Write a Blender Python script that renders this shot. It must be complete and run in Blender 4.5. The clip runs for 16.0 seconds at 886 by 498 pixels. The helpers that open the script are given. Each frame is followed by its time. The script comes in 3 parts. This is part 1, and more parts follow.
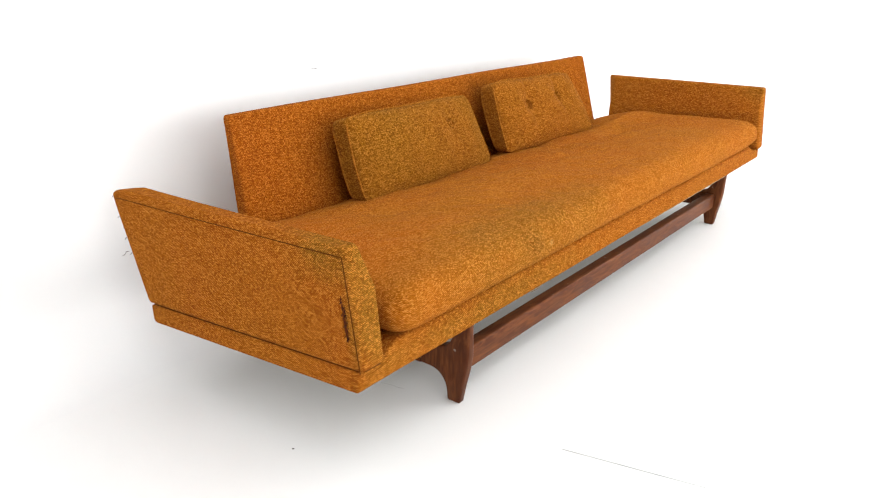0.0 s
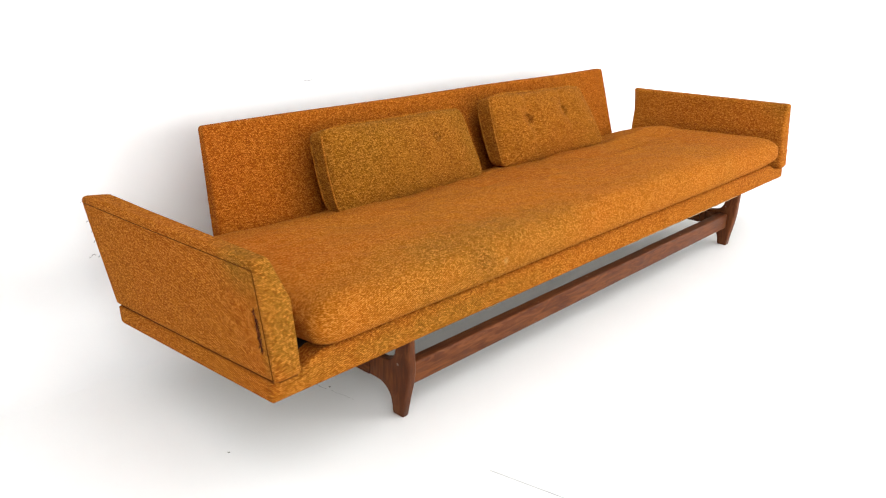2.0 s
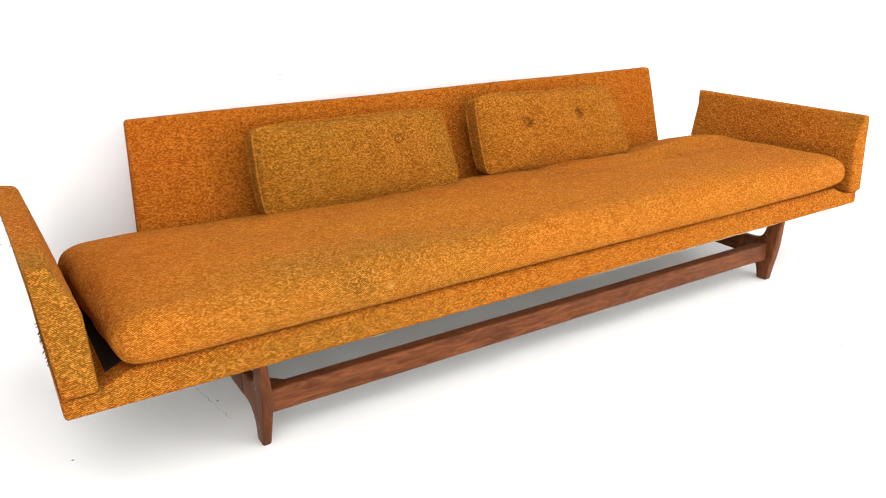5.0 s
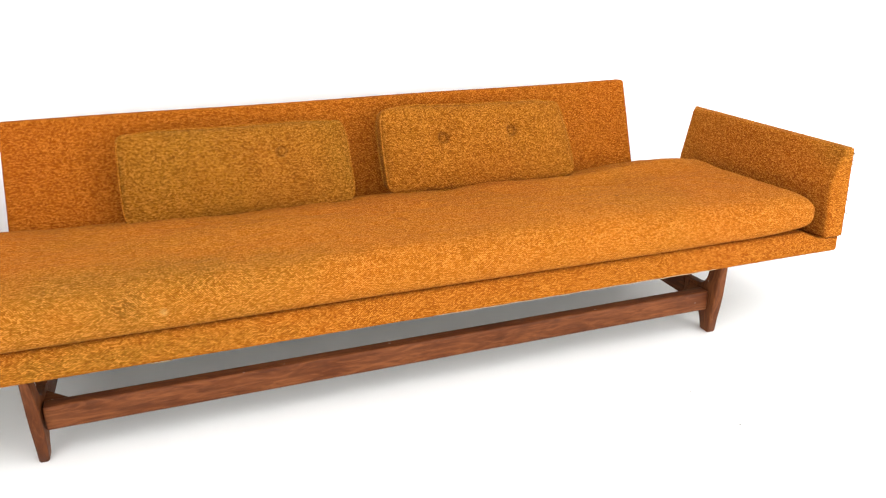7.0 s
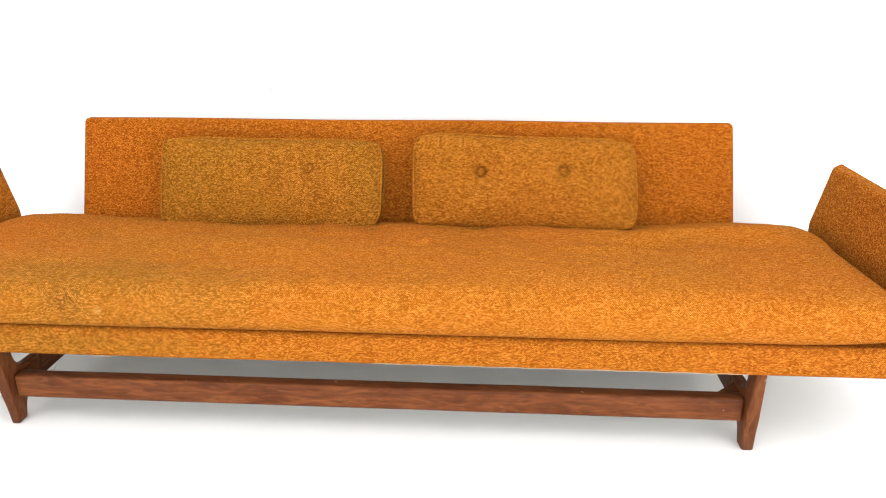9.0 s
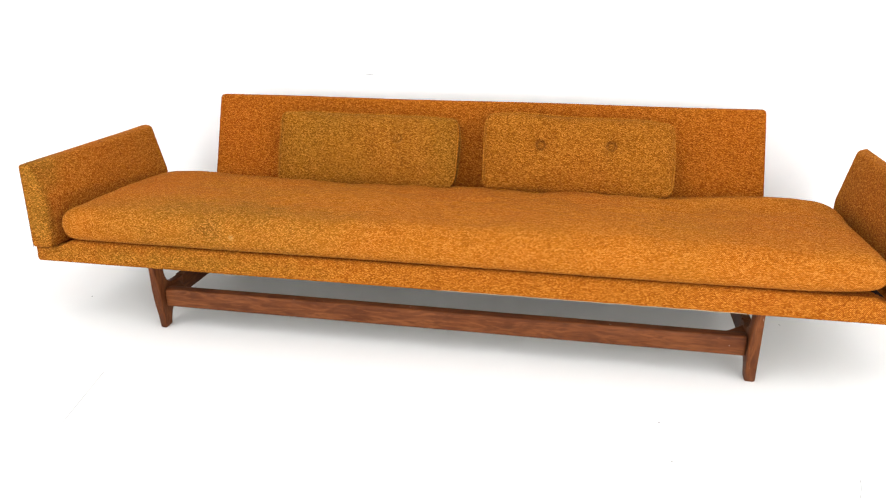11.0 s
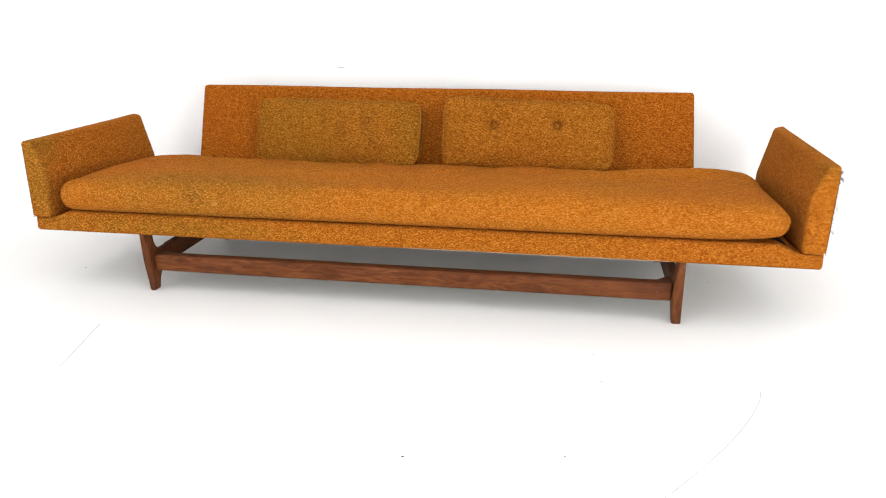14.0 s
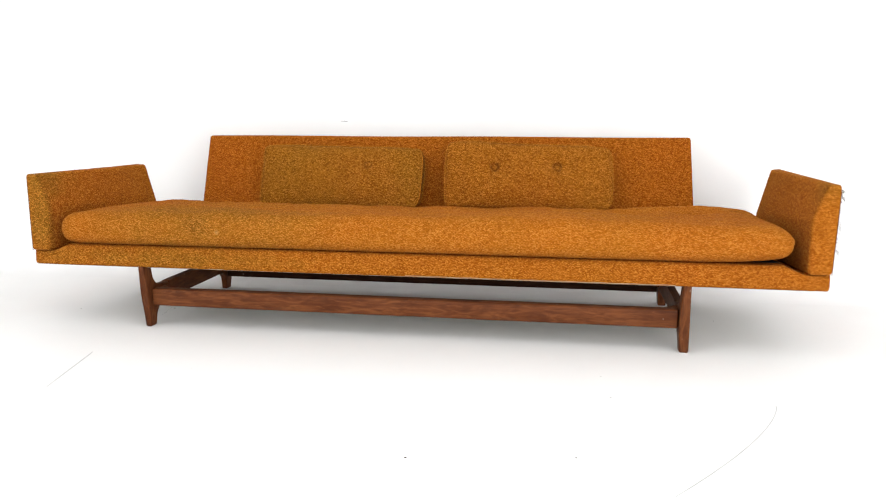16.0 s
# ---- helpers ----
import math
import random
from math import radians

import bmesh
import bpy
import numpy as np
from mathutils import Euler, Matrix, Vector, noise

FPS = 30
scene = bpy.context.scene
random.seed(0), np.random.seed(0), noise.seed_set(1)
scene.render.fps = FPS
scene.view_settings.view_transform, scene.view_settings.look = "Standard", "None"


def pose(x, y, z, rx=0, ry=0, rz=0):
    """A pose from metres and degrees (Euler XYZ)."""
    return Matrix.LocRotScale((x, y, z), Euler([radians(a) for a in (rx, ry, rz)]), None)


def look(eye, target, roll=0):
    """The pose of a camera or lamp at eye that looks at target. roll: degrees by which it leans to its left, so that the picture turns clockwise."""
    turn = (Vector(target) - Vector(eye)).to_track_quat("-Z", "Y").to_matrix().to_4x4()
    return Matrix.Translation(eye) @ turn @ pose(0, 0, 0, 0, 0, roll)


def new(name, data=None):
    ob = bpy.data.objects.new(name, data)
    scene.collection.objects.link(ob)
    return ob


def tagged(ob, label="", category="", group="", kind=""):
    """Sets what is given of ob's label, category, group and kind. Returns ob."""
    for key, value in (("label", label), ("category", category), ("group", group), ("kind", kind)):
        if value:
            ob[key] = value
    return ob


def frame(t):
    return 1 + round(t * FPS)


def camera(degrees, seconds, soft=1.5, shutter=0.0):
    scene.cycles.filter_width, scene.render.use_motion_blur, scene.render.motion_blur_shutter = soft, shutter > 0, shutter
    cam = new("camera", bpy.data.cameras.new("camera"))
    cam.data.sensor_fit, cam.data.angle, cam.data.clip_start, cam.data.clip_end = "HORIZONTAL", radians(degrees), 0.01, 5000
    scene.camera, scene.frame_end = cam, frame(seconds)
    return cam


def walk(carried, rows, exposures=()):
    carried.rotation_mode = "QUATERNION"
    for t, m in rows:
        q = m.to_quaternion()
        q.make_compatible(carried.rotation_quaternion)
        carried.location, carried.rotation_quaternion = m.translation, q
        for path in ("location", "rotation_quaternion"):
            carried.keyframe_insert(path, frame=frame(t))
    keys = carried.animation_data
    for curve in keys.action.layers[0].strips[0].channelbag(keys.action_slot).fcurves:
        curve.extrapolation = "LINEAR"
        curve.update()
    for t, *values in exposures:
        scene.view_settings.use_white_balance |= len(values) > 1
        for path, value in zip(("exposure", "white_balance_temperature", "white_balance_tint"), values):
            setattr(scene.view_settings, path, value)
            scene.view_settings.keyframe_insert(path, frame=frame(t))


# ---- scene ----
cam = camera(60.6, 16.0, soft=1.1)
PATH = [
    (0, (-2.124, -0.88, 0.958), (-0.636, 0.265, 0.269), 0.3),
    (0.5, (-2.081, -0.926, 0.964), (-0.594, 0.221, 0.275), 0.4),
    (1, (-2.033, -0.985, 0.966), (-0.565, 0.189, 0.283), 0.4),
    (1.5, (-1.992, -1.046, 0.981), (-0.59, 0.207, 0.298), 0.5),
    (2, (-1.922, -1.113, 0.986), (-0.57, 0.195, 0.308), 0.2),
    (2.5, (-1.861, -1.161, 0.99), (-0.532, 0.174, 0.318), 0.1),
    (3, (-1.763, -1.181, 0.982), (-0.453, 0.171, 0.309), 0.0),
    (3.2, (-1.708, -1.186, 0.979), (-0.405, 0.175, 0.308), 0.1),
    (5.3, (-1.177, -1.378, 0.988), (-0.236, 0.239, 0.281), -0.3),
    (5.5, (-1.101, -1.387, 0.994), (-0.187, 0.245, 0.287), -0.2),
    (6, (-0.912, -1.469, 1.009), (-0.098, 0.216, 0.302), -0.3),
    (6.5, (-0.733, -1.528, 0.991), (-0.027, 0.205, 0.287), -0.5),
    (7, (-0.502, -1.535, 1.006), (0.118, 0.225, 0.288), -0.6),
    (7.5, (-0.286, -1.501, 1.01), (0.275, 0.277, 0.291), -0.35),
    (8, (-0.058, -1.478, 1.006), (0.342, 0.348, 0.296), -0.28),
    (8.5, (0.148, -1.457, 1.003), (0.302, 0.414, 0.314), -0.1),
    (9, (0.273, -1.461, 1.025), (0.144, 0.411, 0.332), -0.2),
    (9.5, (0.333, -1.533, 1.037), (0.013, 0.317, 0.348), -0.4),
    (9.7, (0.351, -1.575, 1.042), (-0.002, 0.267, 0.348), -0.5),
    (11.8, (0.449, -1.999, 1.042), (0.073, -0.161, 0.351), -0.2),
    (12, (0.467, -2.015, 1.044), (0.083, -0.178, 0.354), -0.4),
    (12.5, (0.483, -2.085, 1.048), (0.124, -0.243, 0.358), -0.6),
    (13, (0.486, -2.151, 1.019), (0.158, -0.3, 0.336), -0.4),
    (13.5, (0.516, -2.159, 0.988), (0.19, -0.309, 0.302), -0.3),
    (14, (0.521, -2.168, 0.957), (0.198, -0.301, 0.318), -0.2),
    (14.5, (0.506, -2.175, 0.901), (0.18, -0.281, 0.349), -0.1),
    (15, (0.513, -2.177, 0.823), (0.177, -0.264, 0.344), -0.1),
    (15.5, (0.514, -2.194, 0.749), (0.179, -0.266, 0.334), -0.1),
    (16, (0.51, -2.217, 0.702), (0.185, -0.276, 0.349), 0.0),
]
walk(cam, [(t, look(eye, target, roll)) for t, eye, target, roll in PATH], ((0.0, -0.53), (3.2, -0.46), (5.5, -0.23), (7.0, -0.24), (9.0, -0.17), (9.7, -0.25), (12.0, -0.56), (14.0, -0.68), (16.0, -0.78)))

# ---- light: unseen soft panels front, sides and above, plus two low fill strips ----
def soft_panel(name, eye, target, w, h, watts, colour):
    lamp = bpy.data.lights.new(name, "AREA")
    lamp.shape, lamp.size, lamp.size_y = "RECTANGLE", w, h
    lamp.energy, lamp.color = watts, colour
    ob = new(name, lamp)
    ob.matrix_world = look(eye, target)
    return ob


world = bpy.data.worlds.new("studio_air")
scene.world = world
world.use_nodes = True
world.node_tree.nodes["Background"].inputs[0].default_value = (0.9, 0.93, 1.0, 1)
world.node_tree.nodes["Background"].inputs[1].default_value = 0.3

soft_panel("front_panel", (-0.3, -3.7, 1.05), (-0.3, 0.0, 0.60), 6.0, 1.5, 104, (1.0, 0.995, 0.975))
soft_panel("left_softbox", (-2.9, -3.7, 2.3), (0.0, 0.2, 0.4), 2.2, 1.6, 46, (1.0, 0.995, 0.975))
soft_panel("right_softbox", (2.45, -2.9, 1.15), (0.4, 0.0, 0.45), 2.6, 1.9, 112, (1.0, 0.995, 0.975))
# Added fill lamps, no known source: they brighten the floor under the overhangs.
soft_panel("left_floor_fill", (-4.1, -0.2, 0.38), (0.0, 0.2, 0.1), 2.6, 0.6, 16, (1.0, 0.995, 0.975))
soft_panel("right_floor_fill", (2.6, -0.3, 0.38), (0.6, 0.2, 0.1), 1.8, 0.6, 15, (1.0, 0.995, 0.975))
soft_panel("overhead_panel", (-0.2, -1.8, 3.3), (-0.2, -1.7, 0.0), 4.0, 3.0, 70, (1.0, 0.995, 0.975))


# ---- materials ----
def node_mat(name):
    m = bpy.data.materials.new(name)
    m.use_nodes = True
    nt = m.node_tree
    return m, nt, nt.nodes["Principled BSDF"]


def nd(nt, kind, **vals):
    n = nt.nodes.new(kind)
    for key, v in vals.items():
        n.inputs[key].default_value = v
    return n


def mix(nt, fac, a, b, mode="MIX"):
    n = nt.nodes.new("ShaderNodeMix")
    n.data_type, n.blend_type = "RGBA", mode
    for sock, v in ((n.inputs[0], fac), (n.inputs[6], a), (n.inputs[7], b)):
        if isinstance(v, bpy.types.NodeSocket):
            nt.links.new(v, sock)
        else:
            sock.default_value = v if not isinstance(v, tuple) else (*v, 1)
    return n.outputs[2]


def mapped(nt, source, scale, rot=0.0):
    n = nt.nodes.new("ShaderNodeMapping")
    n.inputs["Scale"].default_value = scale
    n.inputs["Rotation"].default_value = (0, 0, rot)
    nt.links.new(source, n.inputs["Vector"])
    return n.outputs["Vector"]


def noise_fac(nt, vec, scale, detail=2.0, rough=0.5):
    n = nd(nt, "ShaderNodeTexNoise", Scale=scale, Detail=detail, Roughness=rough)
    nt.links.new(vec, n.inputs["Vector"])
    return n.outputs["Fac"]


def ramp(nt, fac, lo, hi):
    n = nd(nt, "ShaderNodeMapRange")
    n.inputs[1].default_value, n.inputs[2].default_value = lo, hi
    nt.links.new(fac, n.inputs[0])
    return n.outputs[0]


def math_node(nt, op, a, b):
    n = nt.nodes.new("ShaderNodeMath")
    n.operation = op
    for sock, v in zip(n.inputs, (a, b)):
        if isinstance(v, bpy.types.NodeSocket):
            nt.links.new(v, sock)
        else:
            sock.default_value = v
    return n.outputs[0]


def tweed(name, warm, deep, gold, worn, worn_amount, marks=()):
    """Flecked twill upholstery: warm ground yarn, deep and gold slubs, worn olive patches."""
    m, nt, bsdf = node_mat(name)
    tc = nt.nodes.new("ShaderNodeTexCoord")
    uv, ob = tc.outputs["UV"], tc.outputs["Object"]
    fleck = nd(nt, "ShaderNodeTexVoronoi", Scale=1.0, Randomness=0.9)
    fleck.voronoi_dimensions = "2D"
    nt.links.new(mapped(nt, uv, (235, 430, 1), -0.35), fleck.inputs["Vector"])
    tone = nt.nodes.new("ShaderNodeSeparateColor")
    nt.links.new(fleck.outputs["Color"], tone.inputs[0])
    slub = noise_fac(nt, mapped(nt, uv, (260, 520, 1), -0.45), 1.0, 1.0, 0.5)
    heather = noise_fac(nt, mapped(nt, uv, (70, 150, 1), 0.1), 1.0, 1.0, 0.5)
    patch = noise_fac(nt, ob, 3.2, 3.0, 0.6)
    blotch = noise_fac(nt, ob, 14.0, 2.0, 0.5)
    wv = nt.nodes.new("ShaderNodeTexWave")
    wv.wave_type, wv.bands_direction = "BANDS", "DIAGONAL"
    wv.inputs["Scale"].default_value = 1.0
    wv.inputs["Distortion"].default_value = 1.6
    wv.inputs["Detail"].default_value = 1.0
    wv.inputs["Detail Scale"].default_value = 0.6
    nt.links.new(mapped(nt, uv, (138, 138, 0)), wv.inputs["Vector"])
    yarn = math_node(nt, "MULTIPLY", wv.outputs["Fac"], 0.26)
    yarn = math_node(nt, "ADD", yarn, math_node(nt, "MULTIPLY", tone.outputs[0], 0.40))
    yarn = math_node(nt, "ADD", yarn, math_node(nt, "MULTIPLY", ramp(nt, slub, 0.30, 0.70), 0.26))
    yarn = math_node(nt, "ADD", yarn, math_node(nt, "MULTIPLY", ramp(nt, heather, 0.25, 0.75), 0.08))
    wear = math_node(nt, "MULTIPLY", ramp(nt, patch, 0.42, 0.68), worn_amount)
    ground = mix(nt, wear, warm, worn)
    red = math_node(nt, "MULTIPLY", ramp(nt, noise_fac(nt, mapped(nt, ob, (1.0, 1.6, 1.0)), 2.1, 2.0, 0.6), 0.48, 0.70), 0.5)
    ground = mix(nt, red, ground, (warm[0] * 1.02, warm[1] * 0.80, warm[2]))
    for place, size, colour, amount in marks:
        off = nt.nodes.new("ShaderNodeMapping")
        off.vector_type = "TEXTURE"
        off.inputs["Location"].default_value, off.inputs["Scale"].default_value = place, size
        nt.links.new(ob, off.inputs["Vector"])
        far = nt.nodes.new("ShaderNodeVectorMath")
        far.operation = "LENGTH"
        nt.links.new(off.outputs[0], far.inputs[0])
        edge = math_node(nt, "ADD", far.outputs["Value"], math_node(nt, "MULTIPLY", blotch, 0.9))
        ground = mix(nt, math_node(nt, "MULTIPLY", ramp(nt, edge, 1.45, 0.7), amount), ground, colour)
    c = mix(nt, ramp(nt, yarn, 0.13, 0.46), deep, ground)
    c = mix(nt, ramp(nt, yarn, 0.51, 0.79), c, gold)
    c = mix(nt, math_node(nt, "MULTIPLY", ramp(nt, blotch, 0.5, 0.75), 0.10), c, deep)
    streak = noise_fac(nt, mapped(nt, uv, (46, 120, 1), 0.12), 1.0, 2.0, 0.6)
    c = mix(nt, math_node(nt, "MULTIPLY", ramp(nt, streak, 0.50, 0.30), 0.10), c, deep)
    c = mix(nt, math_node(nt, "MULTIPLY", ramp(nt, streak, 0.52, 0.72), 0.08), c, gold)
    nt.links.new(c, bsdf.inputs["Base Color"])
    bsdf.inputs["Roughness"].default_value = 0.95
    bsdf.inputs["Specular IOR Level"].default_value = 0.015
    bsdf.inputs["Sheen Weight"].default_value = 0.01
    bsdf.inputs["Sheen Roughness"].default_value = 0.6
    bsdf.inputs["Sheen Tint"].default_value = (1.0, 0.75, 0.4, 1)
    hgt = math_node(nt, "ADD", math_node(nt, "MULTIPLY", wv.outputs["Fac"], 0.4), math_node(nt, "MULTIPLY", slub, 1.8))
    bp = nd(nt, "ShaderNodeBump", Strength=0.4, Distance=0.0012)
    nt.links.new(hgt, bp.inputs["Height"])
    nt.links.new(bp.outputs["Normal"], bsdf.inputs["Normal"])
    return m


def walnut(name, axis, tone=1.0):
    """Oiled walnut, grain along the given axis (0 x, 1 y, 2 z)."""
    m, nt, bsdf = node_mat(name)
    ob = nt.nodes.new("ShaderNodeTexCoord").outputs["Object"]
    fine, broad = [170.0] * 3, [22.0] * 3
    fine[axis], broad[axis] = 16.0, 6.5
    f = noise_fac(nt, mapped(nt, ob, tuple(fine)), 1.0, 3.0, 0.6)
    b = noise_fac(nt, mapped(nt, ob, tuple(broad)), 1.0, 3.0, 0.55)
    c = mix(nt, ramp(nt, b, 0.30, 0.70), (0.082 * tone, 0.0225 * tone, 0.0075 * tone), (0.165 * tone, 0.053 * tone, 0.0175 * tone))
    c = mix(nt, math_node(nt, "MULTIPLY", ramp(nt, f, 0.45, 0.7), 0.5), c, (0.05 * tone, 0.017 * tone, 0.008 * tone))
    swirl = list(broad)
    swirl[axis] = 4.0
    figure = nd(nt, "ShaderNodeTexNoise", Scale=2.2, Detail=2.0, Distortion=2.2)
    nt.links.new(mapped(nt, ob, tuple(swirl)), figure.inputs["Vector"])
    c = mix(nt, math_node(nt, "MULTIPLY", ramp(nt, figure.outputs["Fac"], 0.50, 0.66), 0.55), c, (0.062 * tone, 0.017 * tone, 0.007 * tone))
    c = mix(nt, math_node(nt, "MULTIPLY", ramp(nt, figure.outputs["Fac"], 0.46, 0.34), 0.35), c, (0.21 * tone, 0.072 * tone, 0.024 * tone))
    nick = noise_fac(nt, ob, 55.0, 1.0, 0.5)
    c = mix(nt, math_node(nt, "MULTIPLY", ramp(nt, nick, 0.77, 0.80), 0.6), c, (0.30, 0.24, 0.20))
    nt.links.new(c, bsdf.inputs["Base Color"])
    nt.links.new(ramp(nt, b, -0.8, 2.2), bsdf.inputs["Roughness"])
    bsdf.inputs["Specular IOR Level"].default_value = 0.09
    bp = nd(nt, "ShaderNodeBump", Strength=0.2, Distance=0.0006)
    nt.links.new(f, bp.inputs["Height"])
    nt.links.new(bp.outputs["Normal"], bsdf.inputs["Normal"])
    return m


def white_paint(name, colour, rough):
    m, nt, bsdf = node_mat(name)
    ob = nt.nodes.new("ShaderNodeTexCoord").outputs["Object"]
    big, small = noise_fac(nt, ob, 1.3, 4.0, 0.6), noise_fac(nt, ob, 45.0, 3.0, 0.6)
    grey = tuple(v * 0.965 for v in colour)
    c = mix(nt, ramp(nt, big, 0.35, 0.7), colour, grey)
    c = mix(nt, math_node(nt, "MULTIPLY", ramp(nt, small, 0.62, 0.8), 0.25), c, tuple(v * 0.93 for v in colour))
    nt.links.new(c, bsdf.inputs["Base Color"])
    nt.links.new(ramp(nt, big, -1.6 + rough, 1.8 + rough * 0.2), bsdf.inputs["Roughness"])
    bsdf.inputs["Specular IOR Level"].default_value = 0.3
    bp = nd(nt, "ShaderNodeBump", Strength=0.06, Distance=0.002)
    nt.links.new(small, bp.inputs["Height"])
    nt.links.new(bp.outputs["Normal"], bsdf.inputs["Normal"])
    return m


def plain(name, colour, rough=0.8):
    m, nt, bsdf = node_mat(name)
    ob = nt.nodes.new("ShaderNodeTexCoord").outputs["Object"]
    f = noise_fac(nt, ob, 90.0, 2.0, 0.5)
    nt.links.new(mix(nt, f, tuple(v * 0.75 for v in colour), tuple(min(1, v * 1.2) for v in colour)), bsdf.inputs["Base Color"])
    bsdf.inputs["Roughness"].default_value = rough
    bsdf.inputs["Specular IOR Level"].default_value = 0.08
    return m


OLIVE = (0.1592, 0.0749, 0.008245)
FRAME_CLOTH = tweed("frame_tweed", (0.2585, 0.07068, 0.005432), (0.1319, 0.02947, 0.002875), (0.5112, 0.1983, 0.0291), (0.1977, 0.07279, 0.006402), 0.25, (
    ((-1.22, 0.02, 0.50), (0.10, 0.20, 0.12), OLIVE, 0.9),
    ((-1.20, 0.00, 0.36), (0.09, 0.035, 0.22), OLIVE, 0.95),
    ((1.22, 0.02, 0.50), (0.10, 0.12, 0.06), OLIVE, 0.5),
    ((1.19, 0.36, 0.42), (0.06, 0.36, 0.14), (0.225, 0.0510, 0.0042), 0.6),
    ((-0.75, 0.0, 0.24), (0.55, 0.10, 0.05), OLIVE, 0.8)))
SEAT_CLOTH = tweed("seat_tweed", (0.3009, 0.08862, 0.00679), (0.1592, 0.04062, 0.003492), (0.4823, 0.1899, 0.03298), (0.2315, 0.08757, 0.006984), 0.5, (
    ((-0.62, 0.03, 0.36), (0.52, 0.15, 0.2), (0.1736, 0.07596, 0.00776), 0.85),
    ((-0.65, -0.03, 0.36), (0.05, 0.05, 0.05), (0.09163, 0.04431, 0.00679), 0.65),
    ((-0.50, 0.10, 0.37), (0.07, 0.04, 0.05), (0.1061, 0.05064, 0.00679), 0.5),
    ((-0.575, -0.025, 0.335), (0.010, 0.012, 0.010), (0.4244, 0.2659, 0.08313), 0.5),
    ((-1.02, 0.35, 0.36), (0.26, 0.35, 0.2), (0.3087, 0.07174, 0.004656), 0.8),
    ((0.95, 0.30, 0.36), (0.25, 0.25, 0.2), (0.3038, 0.07279, 0.004656), 0.6)))
OLIVE_PILLOW = tweed("olive_pillow_tweed", (0.1833, 0.0633, 0.00485), (0.09896, 0.03067, 0.002875), (0.4148, 0.1772, 0.02619), (0.1428, 0.05908, 0.005238), 0.7)
BROWN_PILLOW = tweed("brown_pillow_tweed", (0.2045, 0.06435, 0.00485), (0.1078, 0.02947, 0.002875), (0.4437, 0.1772, 0.02619), (0.1659, 0.06014, 0.005238), 0.5)
BACK_CLOTH = tweed("backrest_tweed", (0.2392, 0.05992, 0.004171), (0.1231, 0.02466, 0.002322), (0.4823, 0.1677, 0.02328), (0.1939, 0.06636, 0.005529), 0.3)
PIPING = tweed("piping_tweed", (0.2556, 0.0844, 0.006014), (0.1447, 0.04009, 0.003201), (0.463, 0.1899, 0.0291), (0.2122, 0.08229, 0.006596), 0.4)
# Seam cord coloured dark brown to carry the shade of its sewn groove.
SHADED_SEAM = plain("shaded_seam_thread", (0.10, 0.030, 0.003), 0.95)
TORN = plain("torn_cloth", (0.125, 0.032, 0.007), 0.95)
FRAY = plain("frayed_yarn", (0.035, 0.015, 0.008), 0.95)
WOOD_X, WOOD_Y, WOOD_Z = walnut("walnut_x", 0), walnut("walnut_y", 1, 0.8), walnut("walnut_z", 2, 0.88)
# The same walnut at a quarter of the tone, for the rear stretcher.
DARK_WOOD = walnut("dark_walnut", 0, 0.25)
WALL = white_paint("cove_paint", (0.85, 0.852, 0.856), 0.6)
FLOOR = white_paint("floor_paint", (0.86, 0.862, 0.863), 0.1)
# Dust cover lightened from its dark cloth so it bounces light onto the floor.
COVER_BOUNCE = plain("cover_bounce_cloth", (0.38, 0.355, 0.30), 0.95)
PALE_LINING = plain("pale_lining", (0.36, 0.27, 0.16), 0.95)
GAP_SHADE = plain("gap_shade_sheet", (0.022, 0.015, 0.011), 0.95)
DIRT = plain("dirt", (0.06, 0.055, 0.05), 0.9)
SCUFF = plain("scuff", (0.33, 0.33, 0.34), 0.8)
CRACK = plain("crack_grime", (0.10, 0.10, 0.105), 0.8)


# ---- mesh helpers ----
def box_uv(me):
    """UVs in metres, laid on each face from its main direction."""
    n, loops = len(me.polygons), len(me.loops)
    co = np.empty(len(me.vertices) * 3)
    me.vertices.foreach_get("co", co)
    co = co.reshape(-1, 3)
    nor = np.empty(n * 3)
    me.polygons.foreach_get("normal", nor)
    main = np.abs(nor.reshape(-1, 3)).argmax(1)
    total, vi = np.empty(n, int), np.empty(loops, int)
    me.polygons.foreach_get("loop_total", total)
    me.loops.foreach_get("vertex_index", vi)
    ax = np.repeat(main, total)
    p = co[vi]
    u = np.where(ax == 0, p[:, 1], p[:, 0])
    v = np.where(ax == 2, p[:, 1], p[:, 2])
    layer = me.uv_layers.new(name="UVMap")
    layer.data.foreach_set("uv", np.stack([u, v], 1).ravel())


def mesh_from(name, verts, faces, smooth=True):
    me = bpy.data.meshes.new(name)
    me.from_pydata([tuple(map(float, v)) for v in verts], [], faces)
    me.update()
    if smooth:
        me.polygons.foreach_set("use_smooth", [True] * len(me.polygons))
    box_uv(me)
    return me


def mesh_of(name, bm, smooth=False):
    bmesh.ops.recalc_face_normals(bm, faces=bm.faces)
    me = bpy.data.meshes.new(name)
    bm.to_mesh(me)
    bm.free()
    if smooth:
        me.polygons.foreach_set("use_smooth", [True] * len(me.polygons))
    box_uv(me)
    return me


def thing(name, base, label, category, group="", kind=""):
    ob = new(name)
    ob.location = base
    ob.empty_display_size = 0.1
    return tagged(ob, label, category, group, kind)


